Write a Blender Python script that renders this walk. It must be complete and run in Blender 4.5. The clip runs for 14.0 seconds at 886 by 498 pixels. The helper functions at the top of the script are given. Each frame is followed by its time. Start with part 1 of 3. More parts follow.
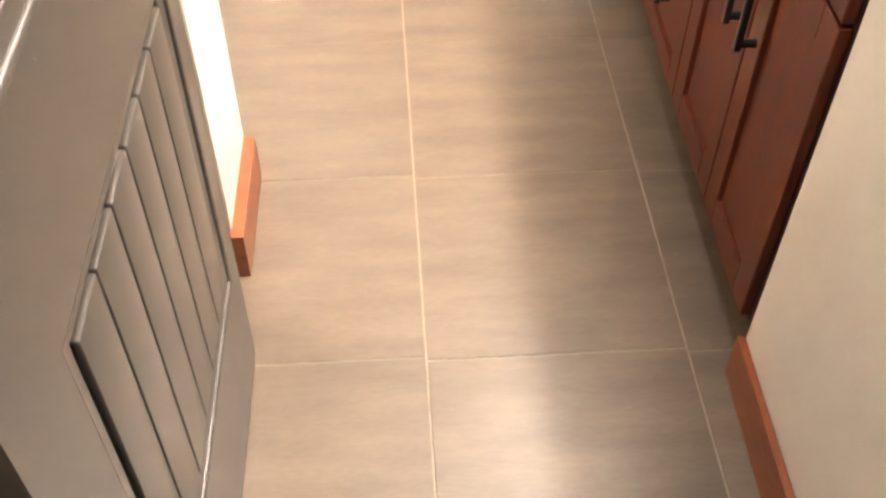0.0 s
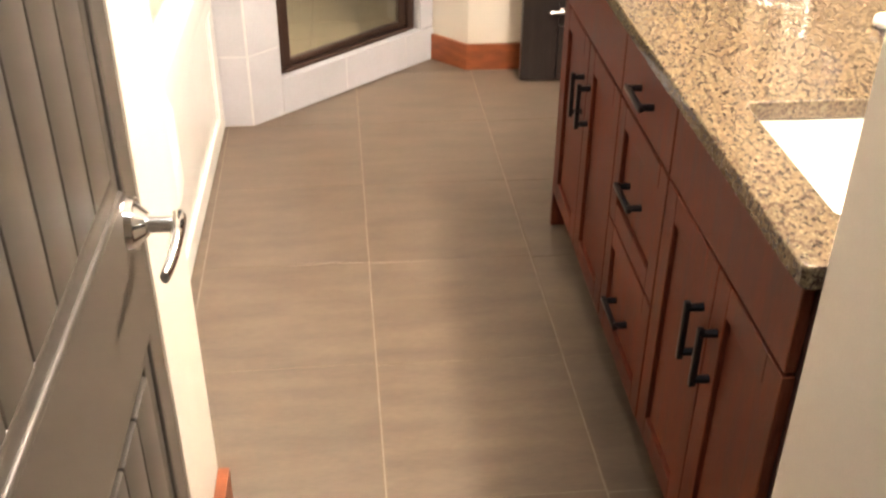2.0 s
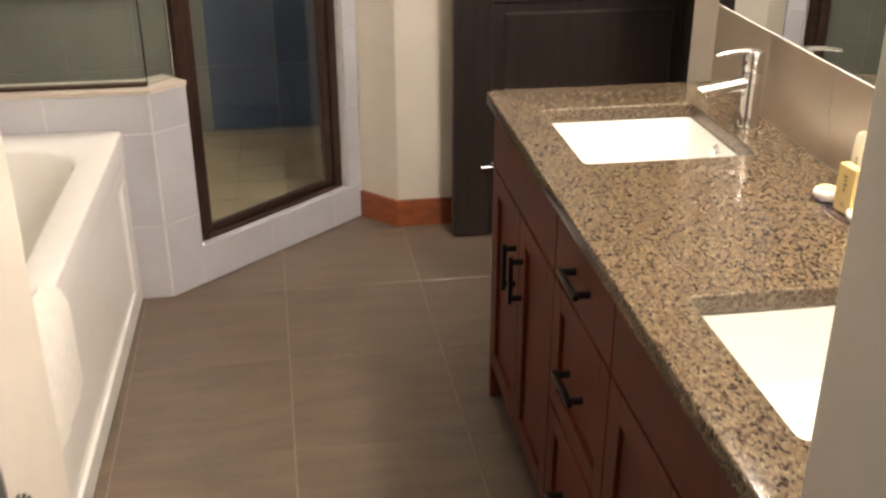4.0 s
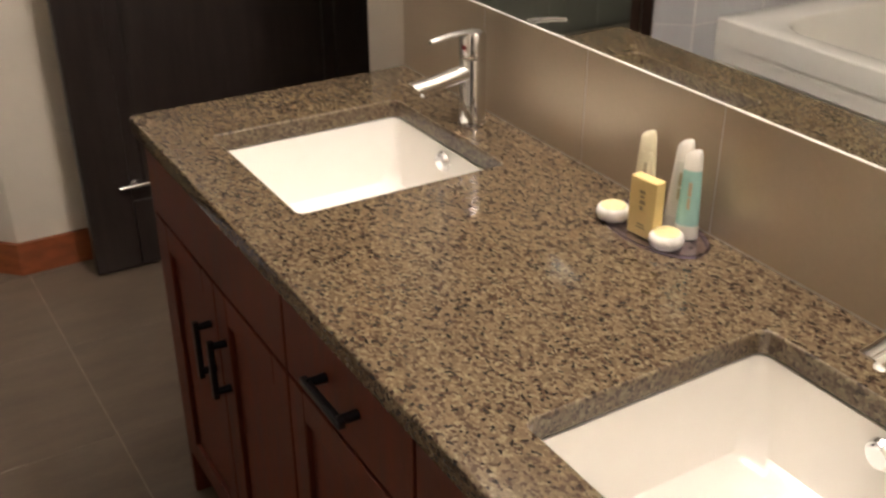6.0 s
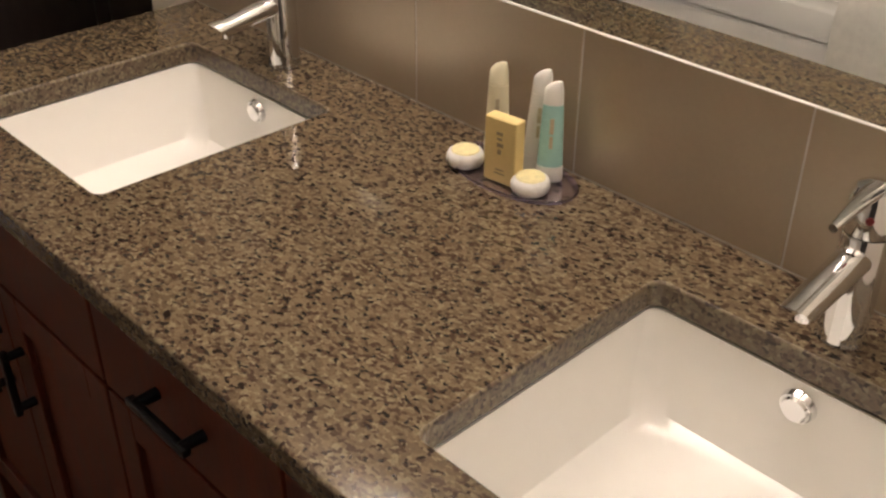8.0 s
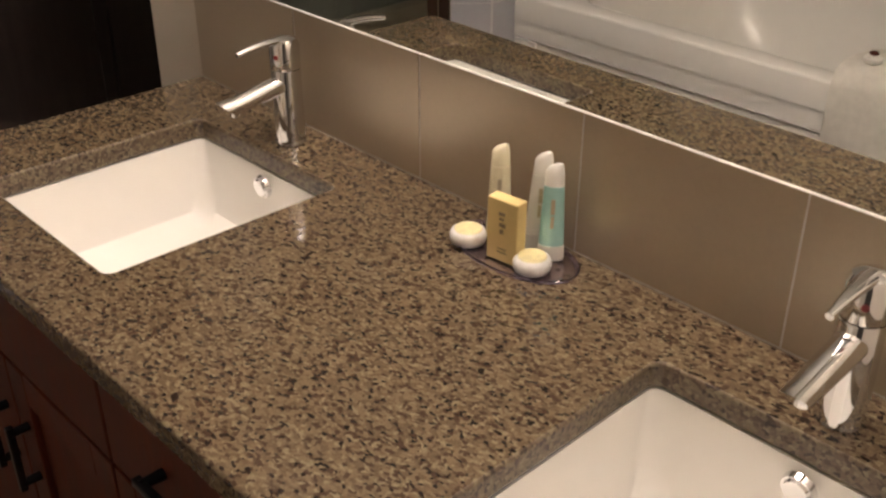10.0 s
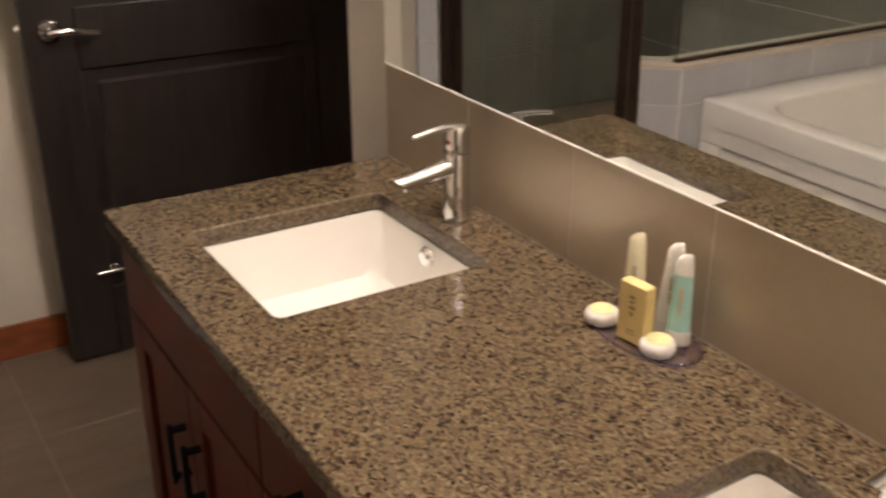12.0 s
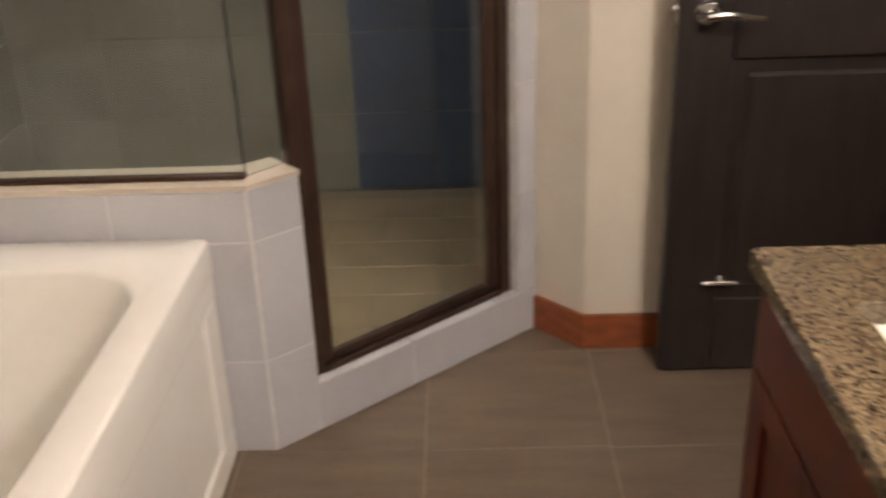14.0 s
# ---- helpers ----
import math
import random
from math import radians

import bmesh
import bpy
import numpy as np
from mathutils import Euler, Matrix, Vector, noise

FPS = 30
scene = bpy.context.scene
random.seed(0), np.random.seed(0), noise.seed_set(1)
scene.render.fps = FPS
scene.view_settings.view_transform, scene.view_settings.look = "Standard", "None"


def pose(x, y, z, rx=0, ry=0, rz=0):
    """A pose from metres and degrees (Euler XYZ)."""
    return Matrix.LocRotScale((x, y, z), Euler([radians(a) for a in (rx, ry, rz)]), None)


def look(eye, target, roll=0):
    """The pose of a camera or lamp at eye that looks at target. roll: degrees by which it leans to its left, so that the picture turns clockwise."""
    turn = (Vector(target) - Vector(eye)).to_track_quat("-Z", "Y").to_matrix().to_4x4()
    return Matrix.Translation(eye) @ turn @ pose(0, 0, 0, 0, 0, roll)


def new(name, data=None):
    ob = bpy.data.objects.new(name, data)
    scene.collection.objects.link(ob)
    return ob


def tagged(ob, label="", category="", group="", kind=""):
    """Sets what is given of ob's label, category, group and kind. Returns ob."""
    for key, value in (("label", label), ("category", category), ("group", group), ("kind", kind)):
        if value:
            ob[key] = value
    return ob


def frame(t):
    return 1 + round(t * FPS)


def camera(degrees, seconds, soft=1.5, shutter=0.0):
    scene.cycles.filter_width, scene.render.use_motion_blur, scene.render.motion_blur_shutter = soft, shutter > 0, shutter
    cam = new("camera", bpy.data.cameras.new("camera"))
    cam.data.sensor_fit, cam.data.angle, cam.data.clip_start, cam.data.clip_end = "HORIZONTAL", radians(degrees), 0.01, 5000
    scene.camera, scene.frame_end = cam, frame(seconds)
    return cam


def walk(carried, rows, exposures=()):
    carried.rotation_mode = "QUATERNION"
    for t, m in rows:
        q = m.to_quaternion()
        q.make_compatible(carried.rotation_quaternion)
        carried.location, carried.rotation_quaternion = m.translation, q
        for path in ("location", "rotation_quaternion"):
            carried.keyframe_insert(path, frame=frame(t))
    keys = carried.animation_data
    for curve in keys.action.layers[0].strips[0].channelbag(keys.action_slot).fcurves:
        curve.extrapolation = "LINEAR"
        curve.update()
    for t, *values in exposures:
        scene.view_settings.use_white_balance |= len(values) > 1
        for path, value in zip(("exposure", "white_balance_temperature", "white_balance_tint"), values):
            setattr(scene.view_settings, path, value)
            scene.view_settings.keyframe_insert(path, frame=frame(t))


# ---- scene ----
cam = camera(46.8, 14.0, soft=2.4, shutter=0.4)
PATH = [
    (0, (-0.523, -0.999, 1.427), (-0.451, 0.347, -0.051), 0.4),
    (0.5, (-0.522, -0.993, 1.466), (-0.448, 0.439, 0.071), 0.1),
    (1, (-0.524, -0.991, 1.49), (-0.428, 0.533, 0.199), 0.3),
    (1.5, (-0.527, -0.988, 1.516), (-0.401, 0.63, 0.347), 0.6),
    (2, (-0.524, -0.993, 1.539), (-0.375, 0.697, 0.48), 0.5),
    (4.3, (-0.457, -0.688, 1.57), (-0.132, 1.111, 0.758), -0.3),
    (4.5, (-0.481, -0.611, 1.569), (-0.043, 1.172, 0.776), -0.2),
    (5, (-0.461, -0.449, 1.545), (0.182, 1.258, 0.724), 0.0),
    (5.5, (-0.432, -0.327, 1.538), (0.329, 1.32, 0.696), -0.1),
    (6, (-0.416, -0.2, 1.518), (0.498, 1.316, 0.587), -0.1),
    (6.5, (-0.417, -0.101, 1.494), (0.591, 1.298, 0.48), -0.2),
    (7, (-0.381, -0.035, 1.486), (0.703, 1.273, 0.43), -0.4),
    (7.5, (-0.35, -0.008, 1.475), (0.804, 1.216, 0.394), -0.2),
    (10, (-0.353, -0.008, 1.512), (0.857, 1.25, 0.536), 0.2),
    (10.5, (-0.359, -0.017, 1.523), (0.864, 1.269, 0.601), 0.4),
    (11, (-0.356, -0.054, 1.531), (0.834, 1.284, 0.641), 0.1),
    (11.5, (-0.368, -0.106, 1.545), (0.744, 1.321, 0.693), 0.4),
    (12, (-0.374, -0.144, 1.543), (0.59, 1.408, 0.728), 0.1),
    (12.5, (-0.35, -0.138, 1.547), (0.351, 1.538, 0.71), -1.1),
    (13, (-0.359, -0.047, 1.544), (0.155, 1.704, 0.725), -1.2),
    (13.5, (-0.417, 0.065, 1.548), (-0.121, 1.86, 0.717), -1.4),
    (14, (-0.389, 0.245, 1.508), (-0.461, 2.056, 0.663), -2.3),
]
EXPOSURES = [(0.0, 3.1, 6350, 13), (1.0, 2.95, 6400, 11), (2.0, 2.36, 6600, 11), (4.5, 1.1, 6150, 10), (5.0, 0.95, 6150, 10), (6.0, 0.58, 6200, 11),
             (7.5, 0.05, 6300, 12), (10.0, 0.14, 6450, 15), (11.5, 0.24, 6450, 15), (12.0, 0.36, 6500, 15), (12.5, 0.70, 6250, 14), (13.0, 1.05, 6250, 12), (13.5, 0.82, 6300, 12), (14.0, 0.93, 6350, 13)]
walk(cam, [(t, look(eye, target, roll)) for t, eye, target, roll in PATH],
     exposures=EXPOSURES)


# ---- world and lamps ----
world = bpy.data.worlds.new("world")
world.use_nodes = True
world.node_tree.nodes["Background"].inputs[0].default_value = (0.55, 0.65, 0.9, 1)
world.node_tree.nodes["Background"].inputs[1].default_value = 0.15
scene.world = world
CEILING = 2.45


def down_lamp(x, y, power, colour, size=0.16):
    data = bpy.data.lights.new("fill_bulb", "AREA")
    data.shape, data.size, data.energy, data.color, data.spread = "DISK", size, power, colour, radians(110)
    ob = new("fill_bulb", data)
    ob.matrix_world = pose(x, y, CEILING - 0.03)
    return ob


WARM = (1.0, 0.87, 0.76)
COOL = (0.80, 0.92, 1.0)
# unseen fill lamps, added to brighten the entry and the shower
FILL_LAMPS = [(-0.45, -0.55, 1.0, COOL), (-1.0, 3.05, 1.5, WARM)]
SHADE_GLOW = 70.0

# ---- materials ----


def material(name, colour, rough=0.5, metal=0.0, vary=0.12, scale=6.0, stretch=(1, 1, 1), fine=120.0, bump=0.1, coat=0.0,
             per_piece=0.0, second=None):
    """Noise at two scales round a base colour, a fine bump, and a shade of its own for each piece."""
    m = bpy.data.materials.new(name)
    m.use_nodes = True
    n, l = m.node_tree.nodes, m.node_tree.links
    b = n["Principled BSDF"]
    b.inputs["Roughness"].default_value, b.inputs["Metallic"].default_value = rough, metal
    b.inputs["Coat Weight"].default_value = coat
    b.inputs["Coat Roughness"].default_value = 0.12
    tc, mp = n.new("ShaderNodeTexCoord"), n.new("ShaderNodeMapping")
    mp.inputs["Scale"].default_value = stretch
    l.new(tc.outputs["Object"], mp.inputs["Vector"])
    big, small = n.new("ShaderNodeTexNoise"), n.new("ShaderNodeTexNoise")
    for t, sc in ((big, scale), (small, fine)):
        t.inputs["Scale"].default_value, t.inputs["Detail"].default_value = sc, 5
        l.new(mp.outputs[0], t.inputs["Vector"])
    if per_piece:
        info, add = n.new("ShaderNodeObjectInfo"), n.new("ShaderNodeVectorMath")
        add.operation = "MULTIPLY_ADD"
        l.new(info.outputs["Random"], add.inputs[0])
        add.inputs[1].default_value = (7, 13, 5)
        l.new(mp.outputs[0], add.inputs[2])
        l.new(add.outputs[0], big.inputs["Vector"])
        l.new(add.outputs[0], small.inputs["Vector"])
    ramp = n.new("ShaderNodeValToRGB")
    c2 = second or tuple(c * (1 + vary) for c in colour)
    ramp.color_ramp.elements[0].position, ramp.color_ramp.elements[1].position = 0.32, 0.68
    ramp.color_ramp.elements[0].color = (*[c * (1 - vary) for c in colour], 1)
    ramp.color_ramp.elements[1].color = (*[min(c, 1) for c in c2], 1)
    l.new(big.outputs[0], ramp.inputs[0])
    mul = n.new("ShaderNodeMix")
    mul.data_type, mul.blend_type = "RGBA", "MULTIPLY"
    mul.inputs["Factor"].default_value = min(1.0, 2.2 * vary)
    l.new(ramp.outputs[0], mul.inputs["A"])
    l.new(small.outputs[0], mul.inputs["B"])
    bright = n.new("ShaderNodeMix")
    bright.data_type, bright.blend_type = "RGBA", "MULTIPLY"
    bright.inputs["Factor"].default_value = 1
    l.new(mul.outputs["Result"], bright.inputs["A"])
    bright.inputs["B"].default_value = (1, 1, 1, 1)
    if per_piece:
        info2, rng, comb = n.new("ShaderNodeObjectInfo"), n.new("ShaderNodeMapRange"), n.new("ShaderNodeCombineColor")
        rng.inputs["To Min"].default_value, rng.inputs["To Max"].default_value = 1 - per_piece, 1.0
        l.new(info2.outputs["Random"], rng.inputs["Value"])
        for k in range(3):
            l.new(rng.outputs[0], comb.inputs[k])
        l.new(comb.outputs[0], bright.inputs["B"])
    l.new(bright.outputs["Result"], b.inputs["Base Color"])
    bm_ = n.new("ShaderNodeBump")
    bm_.inputs["Strength"].default_value, bm_.inputs["Distance"].default_value = bump, 0.002
    l.new(small.outputs[0], bm_.inputs["Height"])
    l.new(bm_.outputs[0], b.inputs["Normal"])
    rr = n.new("ShaderNodeMapRange")
    rr.inputs["To Min"].default_value, rr.inputs["To Max"].default_value = max(0.02, rough * 0.85), min(1, rough * 1.15)
    l.new(big.outputs[0], rr.inputs["Value"])
    l.new(rr.outputs[0], b.inputs["Roughness"])
    return m


def granite(name, rough):
    m = bpy.data.materials.new(name)
    m.use_nodes = True
    n, l = m.node_tree.nodes, m.node_tree.links
    b = n["Principled BSDF"]
    tc, mp = n.new("ShaderNodeTexCoord"), n.new("ShaderNodeMapping")
    mp.inputs["Rotation"].default_value = (0, 0, 0.6)
    mp.inputs["Scale"].default_value = (1.2, 0.8, 1)
    l.new(tc.outputs["Object"], mp.inputs["Vector"])
    warp = n.new("ShaderNodeTexNoise")
    warp.inputs["Scale"].default_value, warp.inputs["Detail"].default_value = 110, 2
    l.new(mp.outputs[0], warp.inputs["Vector"])
    mixv = n.new("ShaderNodeVectorMath")
    mixv.operation = "MULTIPLY_ADD"
    l.new(warp.outputs["Color"], mixv.inputs[0])
    mixv.inputs[1].default_value = (0.009, 0.009, 0.009)
    l.new(mp.outputs[0], mixv.inputs[2])
    v = n.new("ShaderNodeTexVoronoi")
    v.inputs["Scale"].default_value = 235
    l.new(mixv.outputs[0], v.inputs["Vector"])
    sep = n.new("ShaderNodeSeparateColor")
    l.new(v.outputs["Color"], sep.inputs[0])
    ramp = n.new("ShaderNodeValToRGB")
    ramp.color_ramp.interpolation = "CONSTANT"
    e = ramp.color_ramp.elements
    e[0].position, e[0].color = 0.0, (0.029, 0.015, 0.010, 1)
    e[1].position, e[1].color = 0.085, (0.060, 0.037, 0.024, 1)
    for p, c in ((0.27, (0.107, 0.075, 0.045)), (0.60, (0.140, 0.105, 0.063)), (0.88, (0.183, 0.147, 0.090))):
        x = e.new(p)
        x.color = (*c, 1)
    l.new(sep.outputs[0], ramp.inputs[0])
    big = n.new("ShaderNodeTexNoise")
    big.inputs["Scale"].default_value, big.inputs["Detail"].default_value = 420, 4
    l.new(mp.outputs[0], big.inputs["Vector"])
    mul = n.new("ShaderNodeMix")
    mul.data_type, mul.blend_type = "RGBA", "OVERLAY"
    mul.inputs["Factor"].default_value = 0.42
    l.new(ramp.outputs[0], mul.inputs["A"])
    l.new(big.outputs[0], mul.inputs["B"])
    l.new(mul.outputs["Result"], b.inputs["Base Color"])
    b.inputs["Roughness"].default_value = rough
    return m


def simple(name, colour, rough, metal=0.0, transmission=0.0, emission=0.0):
    m = bpy.data.materials.new(name)
    m.use_nodes = True
    b = m.node_tree.nodes["Principled BSDF"]
    b.inputs["Base Color"].default_value = (*colour, 1)
    b.inputs["Roughness"].default_value, b.inputs["Metallic"].default_value = rough, metal
    b.inputs["Transmission Weight"].default_value = transmission
    if emission:
        b.inputs["Emission Color"].default_value = (*colour, 1)
        b.inputs["Emission Strength"].default_value = emission
    return m


PAINT = material("wall_paint", (0.68, 0.62, 0.53), 0.6, vary=0.05, scale=3, fine=260, bump=0.15)
CEIL = material("ceiling_paint", (0.75, 0.72, 0.66), 0.8, vary=0.04, scale=3, fine=200, bump=0.15)
FLOOR_TILE = material("floor_tile", (0.165, 0.122, 0.085), 0.40, vary=0.15, scale=5, stretch=(0.8, 3.4, 1), fine=60, bump=0.05, per_piece=0.08)
GROUT = material("floor_grout", (0.30, 0.245, 0.185), 0.85, vary=0.15, scale=30, fine=300, bump=0.3)
WHITE_TILE = material("pale_wall_tile", (0.53, 0.53, 0.565), 0.25, vary=0.05, scale=4, fine=90, bump=0.03, per_piece=0.06)
CAP_TILE = material("beige_cap_tile", (0.60, 0.52, 0.43), 0.3, vary=0.06, scale=6, fine=90, bump=0.03)
WHITE_GROUT = material("pale_grout", (0.66, 0.65, 0.64), 0.8, vary=0.08, scale=30, fine=300, bump=0.2)
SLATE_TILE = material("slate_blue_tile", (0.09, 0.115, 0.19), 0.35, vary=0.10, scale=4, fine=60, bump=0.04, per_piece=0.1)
SHOWER_TILE = material("shower_tile", (0.25, 0.235, 0.20), 0.35, vary=0.10, scale=4, fine=60, bump=0.04, per_piece=0.1)
SHOWER_FLOOR = material("shower_floor_tile", (0.33, 0.25, 0.16), 0.5, vary=0.12, scale=5, fine=70, bump=0.05, per_piece=0.12)
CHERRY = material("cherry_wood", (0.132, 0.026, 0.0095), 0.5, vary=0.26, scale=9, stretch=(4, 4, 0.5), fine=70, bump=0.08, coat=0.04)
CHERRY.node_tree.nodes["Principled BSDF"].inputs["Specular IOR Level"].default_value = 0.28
# darkened copy of the cherry, shade painted in for gaps and toe kick
CHERRY_SHADE = material("cherry_wood_shadow_gap", (0.06, 0.018, 0.012), 0.5, vary=0.2, scale=9, stretch=(4, 4, 0.5))
BASE_WOOD = material("baseboard_wood", (0.29, 0.078, 0.024), 0.4, vary=0.2, scale=8, stretch=(2, 2, 6), fine=80, bump=0.06, coat=0.2)
ESPRESSO = material("espresso_wood", (0.028, 0.019, 0.016), 0.42, vary=0.25, scale=10, stretch=(5, 5, 0.5), fine=90, bump=0.1)
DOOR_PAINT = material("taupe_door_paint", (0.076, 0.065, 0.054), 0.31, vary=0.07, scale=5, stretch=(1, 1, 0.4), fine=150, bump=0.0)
# the door's taupe darkened: shade of the grooves put into the colour
DOOR_SHADE = material("taupe_door_recess_shade", (0.02, 0.016, 0.013), 0.55, vary=0.1)
BRONZE = material("bronze_frame", (0.075, 0.042, 0.030), 0.38, metal=0.55, vary=0.12, scale=14, fine=160, bump=0.03)
BLACK_METAL = material("black_pull", (0.018, 0.018, 0.02), 0.35, metal=0.6, vary=0.1, scale=20)
STEEL_TILE = material("satin_backsplash_tile", (0.46, 0.385, 0.29), 0.30, metal=0.4, vary=0.04, scale=3, fine=160, bump=0.02)
PORCELAIN = material("white_porcelain", (0.88, 0.86, 0.81), 0.19, vary=0.015, scale=4, fine=40, bump=0.0)
ACRYLIC = material("white_tub_acrylic", (0.86, 0.84, 0.80), 0.18, vary=0.02, scale=3, fine=40, bump=0.0)
CHROME = simple("chrome", (0.82, 0.82, 0.83), 0.045, 1.0)
NICKEL = simple("satin_nickel", (0.62, 0.61, 0.60), 0.2, 1.0)
MIRROR = simple("mirror_silver", (0.86, 0.88, 0.86), 0.0, 1.0)
GLASS = simple("shower_glass", (0.86, 0.92, 0.88), 0.0, 0.0, 1.0)
PEARL = simple("pale_edge", (0.85, 0.83, 0.78), 0.25)
CREAM = material("cream_lotion_tube", (0.84, 0.78, 0.57), 0.32, vary=0.04)
FROST = material("frosted_white_tube", (0.84, 0.82, 0.76), 0.3, vary=0.05)
TEAL = material("teal_gel_tube", (0.40, 0.68, 0.64), 0.22, vary=0.06)
YELLOW_CARD = material("yellow_card", (0.80, 0.62, 0.27), 0.5, vary=0.05, scale=20)
INK = simple("brown_ink", (0.30, 0.22, 0.13), 0.6)
FAINT_INK = simple("faint_brown_ink", (0.52, 0.45, 0.31), 0.6)
# blue for two stand-ins: the strip of daylight and the patch behind the door
BLUE_STAND_IN = material("blue_stand_in", (0.035, 0.13, 0.46), 0.9, vary=0.1, scale=14, fine=420, bump=0.5)
WRAP = material("white_pleated_wrap", (0.86, 0.83, 0.77), 0.28, vary=0.06, scale=60, fine=300, bump=0.5)
STICKER = material("yellow_sticker", (0.86, 0.77, 0.42), 0.4, vary=0.07, scale=120)
VIOLET = simple("smoky_violet_plastic", (0.74, 0.70, 0.84), 0.03, 0.0, 1.0)
VIOLET_RIM = simple("deep_violet_plastic", (0.60, 0.53, 0.80), 0.06, 0.0, 1.0)
TOWEL = material("white_terry", (0.76, 0.73, 0.66), 0.95, vary=0.06, scale=40, fine=500, bump=0.8)
RED_DOT = simple("red_mark", (0.22, 0.02, 0.02), 0.4)
GLOW = simple("frosted_lamp_glass", WARM, 0.5, 0, 0, SHADE_GLOW)
LENS = simple("fill_lens", (1.0, 0.85, 0.62), 0.5, 0, 0, 2.5)
STONE = granite("speckled_granite", 0.09)
CUT_STONE = granite("honed_granite_edge", 0.30)

# ---- mesh tools ----


def box_in(bm, x0, x1, y0, y1, z0, z1, bevel=0.0, seg=2):
    r = bmesh.ops.create_cube(bm, size=1, matrix=Matrix.LocRotScale(((x0 + x1) / 2, (y0 + y1) / 2, (z0 + z1) / 2), None, (x1 - x0, y1 - y0, z1 - z0)))
    if bevel:
        edges = list({e for v in r["verts"] for e in v.link_edges})
        bmesh.ops.bevel(bm, geom=edges, offset=bevel, segments=seg, affect="EDGES", profile=0.5)


def tube_in(bm, p, q, r0, r1=None, seg=24, caps=True):
    p, q = Vector(p), Vector(q)
    turn = (q - p).to_track_quat("Z", "Y").to_matrix().to_4x4()
    bmesh.ops.create_cone(bm, cap_ends=caps, segments=seg, radius1=r0, radius2=r0 if r1 is None else r1, depth=(q - p).length,
                          matrix=Matrix.Translation((p + q) / 2) @ turn)


def prism_in(bm, outline, z0, z1):
    low = [bm.verts.new((x, y, z0)) for x, y in outline]
    top = [bm.verts.new((x, y, z1)) for x, y in outline]
    k = len(outline)
    bm.faces.new(low[::-1])
    bm.faces.new(top)
    for i in range(k):
        bm.faces.new((low[i], low[(i + 1) % k], top[(i + 1) % k], top[i]))


def rings_in(bm, rings, cap_start=False, cap_end=False):
    """Skins a run of closed rings with the same number of points."""
    rows = [[bm.verts.new(p) for p in ring] for ring in rings]
    for a, b in zip(rows, rows[1:]):
        k = len(a)
        for i in range(k):
            bm.faces.new((a[i], a[(i + 1) % k], b[(i + 1) % k], b[i]))
    if cap_start:
        bm.faces.new(rows[0][::-1])
    if cap_end:
        bm.faces.new(rows[-1])


def round_rect(x0, x1, y0, y1, r, z, n=6):
    pts = []
    for cx, cy, a0 in ((x1 - r, y1 - r, 0), (x0 + r, y1 - r, 90), (x0 + r, y0 + r, 180), (x1 - r, y0 + r, 270)):
        for i in range(n + 1):
            a = radians(a0 + 90 * i / n)
            pts.append((cx + r * math.cos(a), cy + r * math.sin(a), z))
    return pts


def made(bm, name, mat, parent=None, smooth=None):
    bmesh.ops.recalc_face_normals(bm, faces=bm.faces)
    me = bpy.data.meshes.new(name)
    bm.to_mesh(me)
    bm.free()
    me.materials.append(mat)
    if smooth is not None:
        me.shade_smooth()
        me.set_sharp_from_angle(angle=radians(smooth))
    ob = new(name, me)
    ob.parent = parent
    return ob


def box(name, x0, x1, y0, y1, z0, z1, mat, parent=None, bevel=0.0, seg=2):
    bm = bmesh.new()
    box_in(bm, x0, x1, y0, y1, z0, z1, bevel, seg)
    return made(bm, name, mat, parent, 22 if bevel else None)


def holder(name, x=0, y=0, z=0):
    ob = new(name)
    ob.location = (x, y, z)
    ob.empty_display_size = 0.1
    return ob


def keep_in(parent):
    """Children keep the world places they were built at."""
    inv = Matrix.Translation(parent.location).inverted()
    for o in parent.children_recursive:
        if o.parent == parent:
            o.matrix_parent_inverse = inv
    return parent


def structure(ob, label="", category=""):
    return tagged(ob, label, category, kind="structure")


# ---- the shell of the rooms ----
WALL_X, END_Y = 0.582, 1.77
structure(box("floor", -2.5, 1.4, -2.4, 4.3, -0.12, -0.0012, GROUT), "pale sanded grout bed under brown porcelain floor tiles", "floor")
structure(box("ceiling", -2.5, 1.4, -2.4, 4.3, CEILING, CEILING + 0.1, CEIL), "plain off-white painted ceiling", "ceiling")
structure(box("wall_east", WALL_X, WALL_X + 0.12, 0.0, END_Y, 0, CEILING, PAINT), "beige painted wall behind the vanity", "wall")
structure(box("wall_entry_east", 0.026, 1.4, -2.3, -0.003, 0, CEILING, PAINT, bevel=0.004), "beige painted wall beside the bathroom entry", "wall")
structure(box("wall_recess_south", WALL_X + 0.12, 1.2, END_Y - 0.12, END_Y, 0, CEILING, PAINT), "beige painted return wall", "wall")
structure(box("wall_recess_east", 1.2, 1.32, END_Y - 0.12, 2.91, 0, CEILING, PAINT), "beige painted wall behind the dark door", "wall")
structure(box("wall_back", -2.5, 1.4, -2.4, -2.3, 0, CEILING, PAINT), "beige painted wall", "wall")
structure(box("wall_entry_west", -1.30, -1.18, -2.3, 0.27, 0, CEILING, PAINT), "beige painted wall beside the entry door", "wall")
structure(box("wall_stub", -1.30, -0.832, 0.27, 0.525, 0, CEILING, PAINT, bevel=0.004), "pale painted wall end between entry door and tub", "wall")
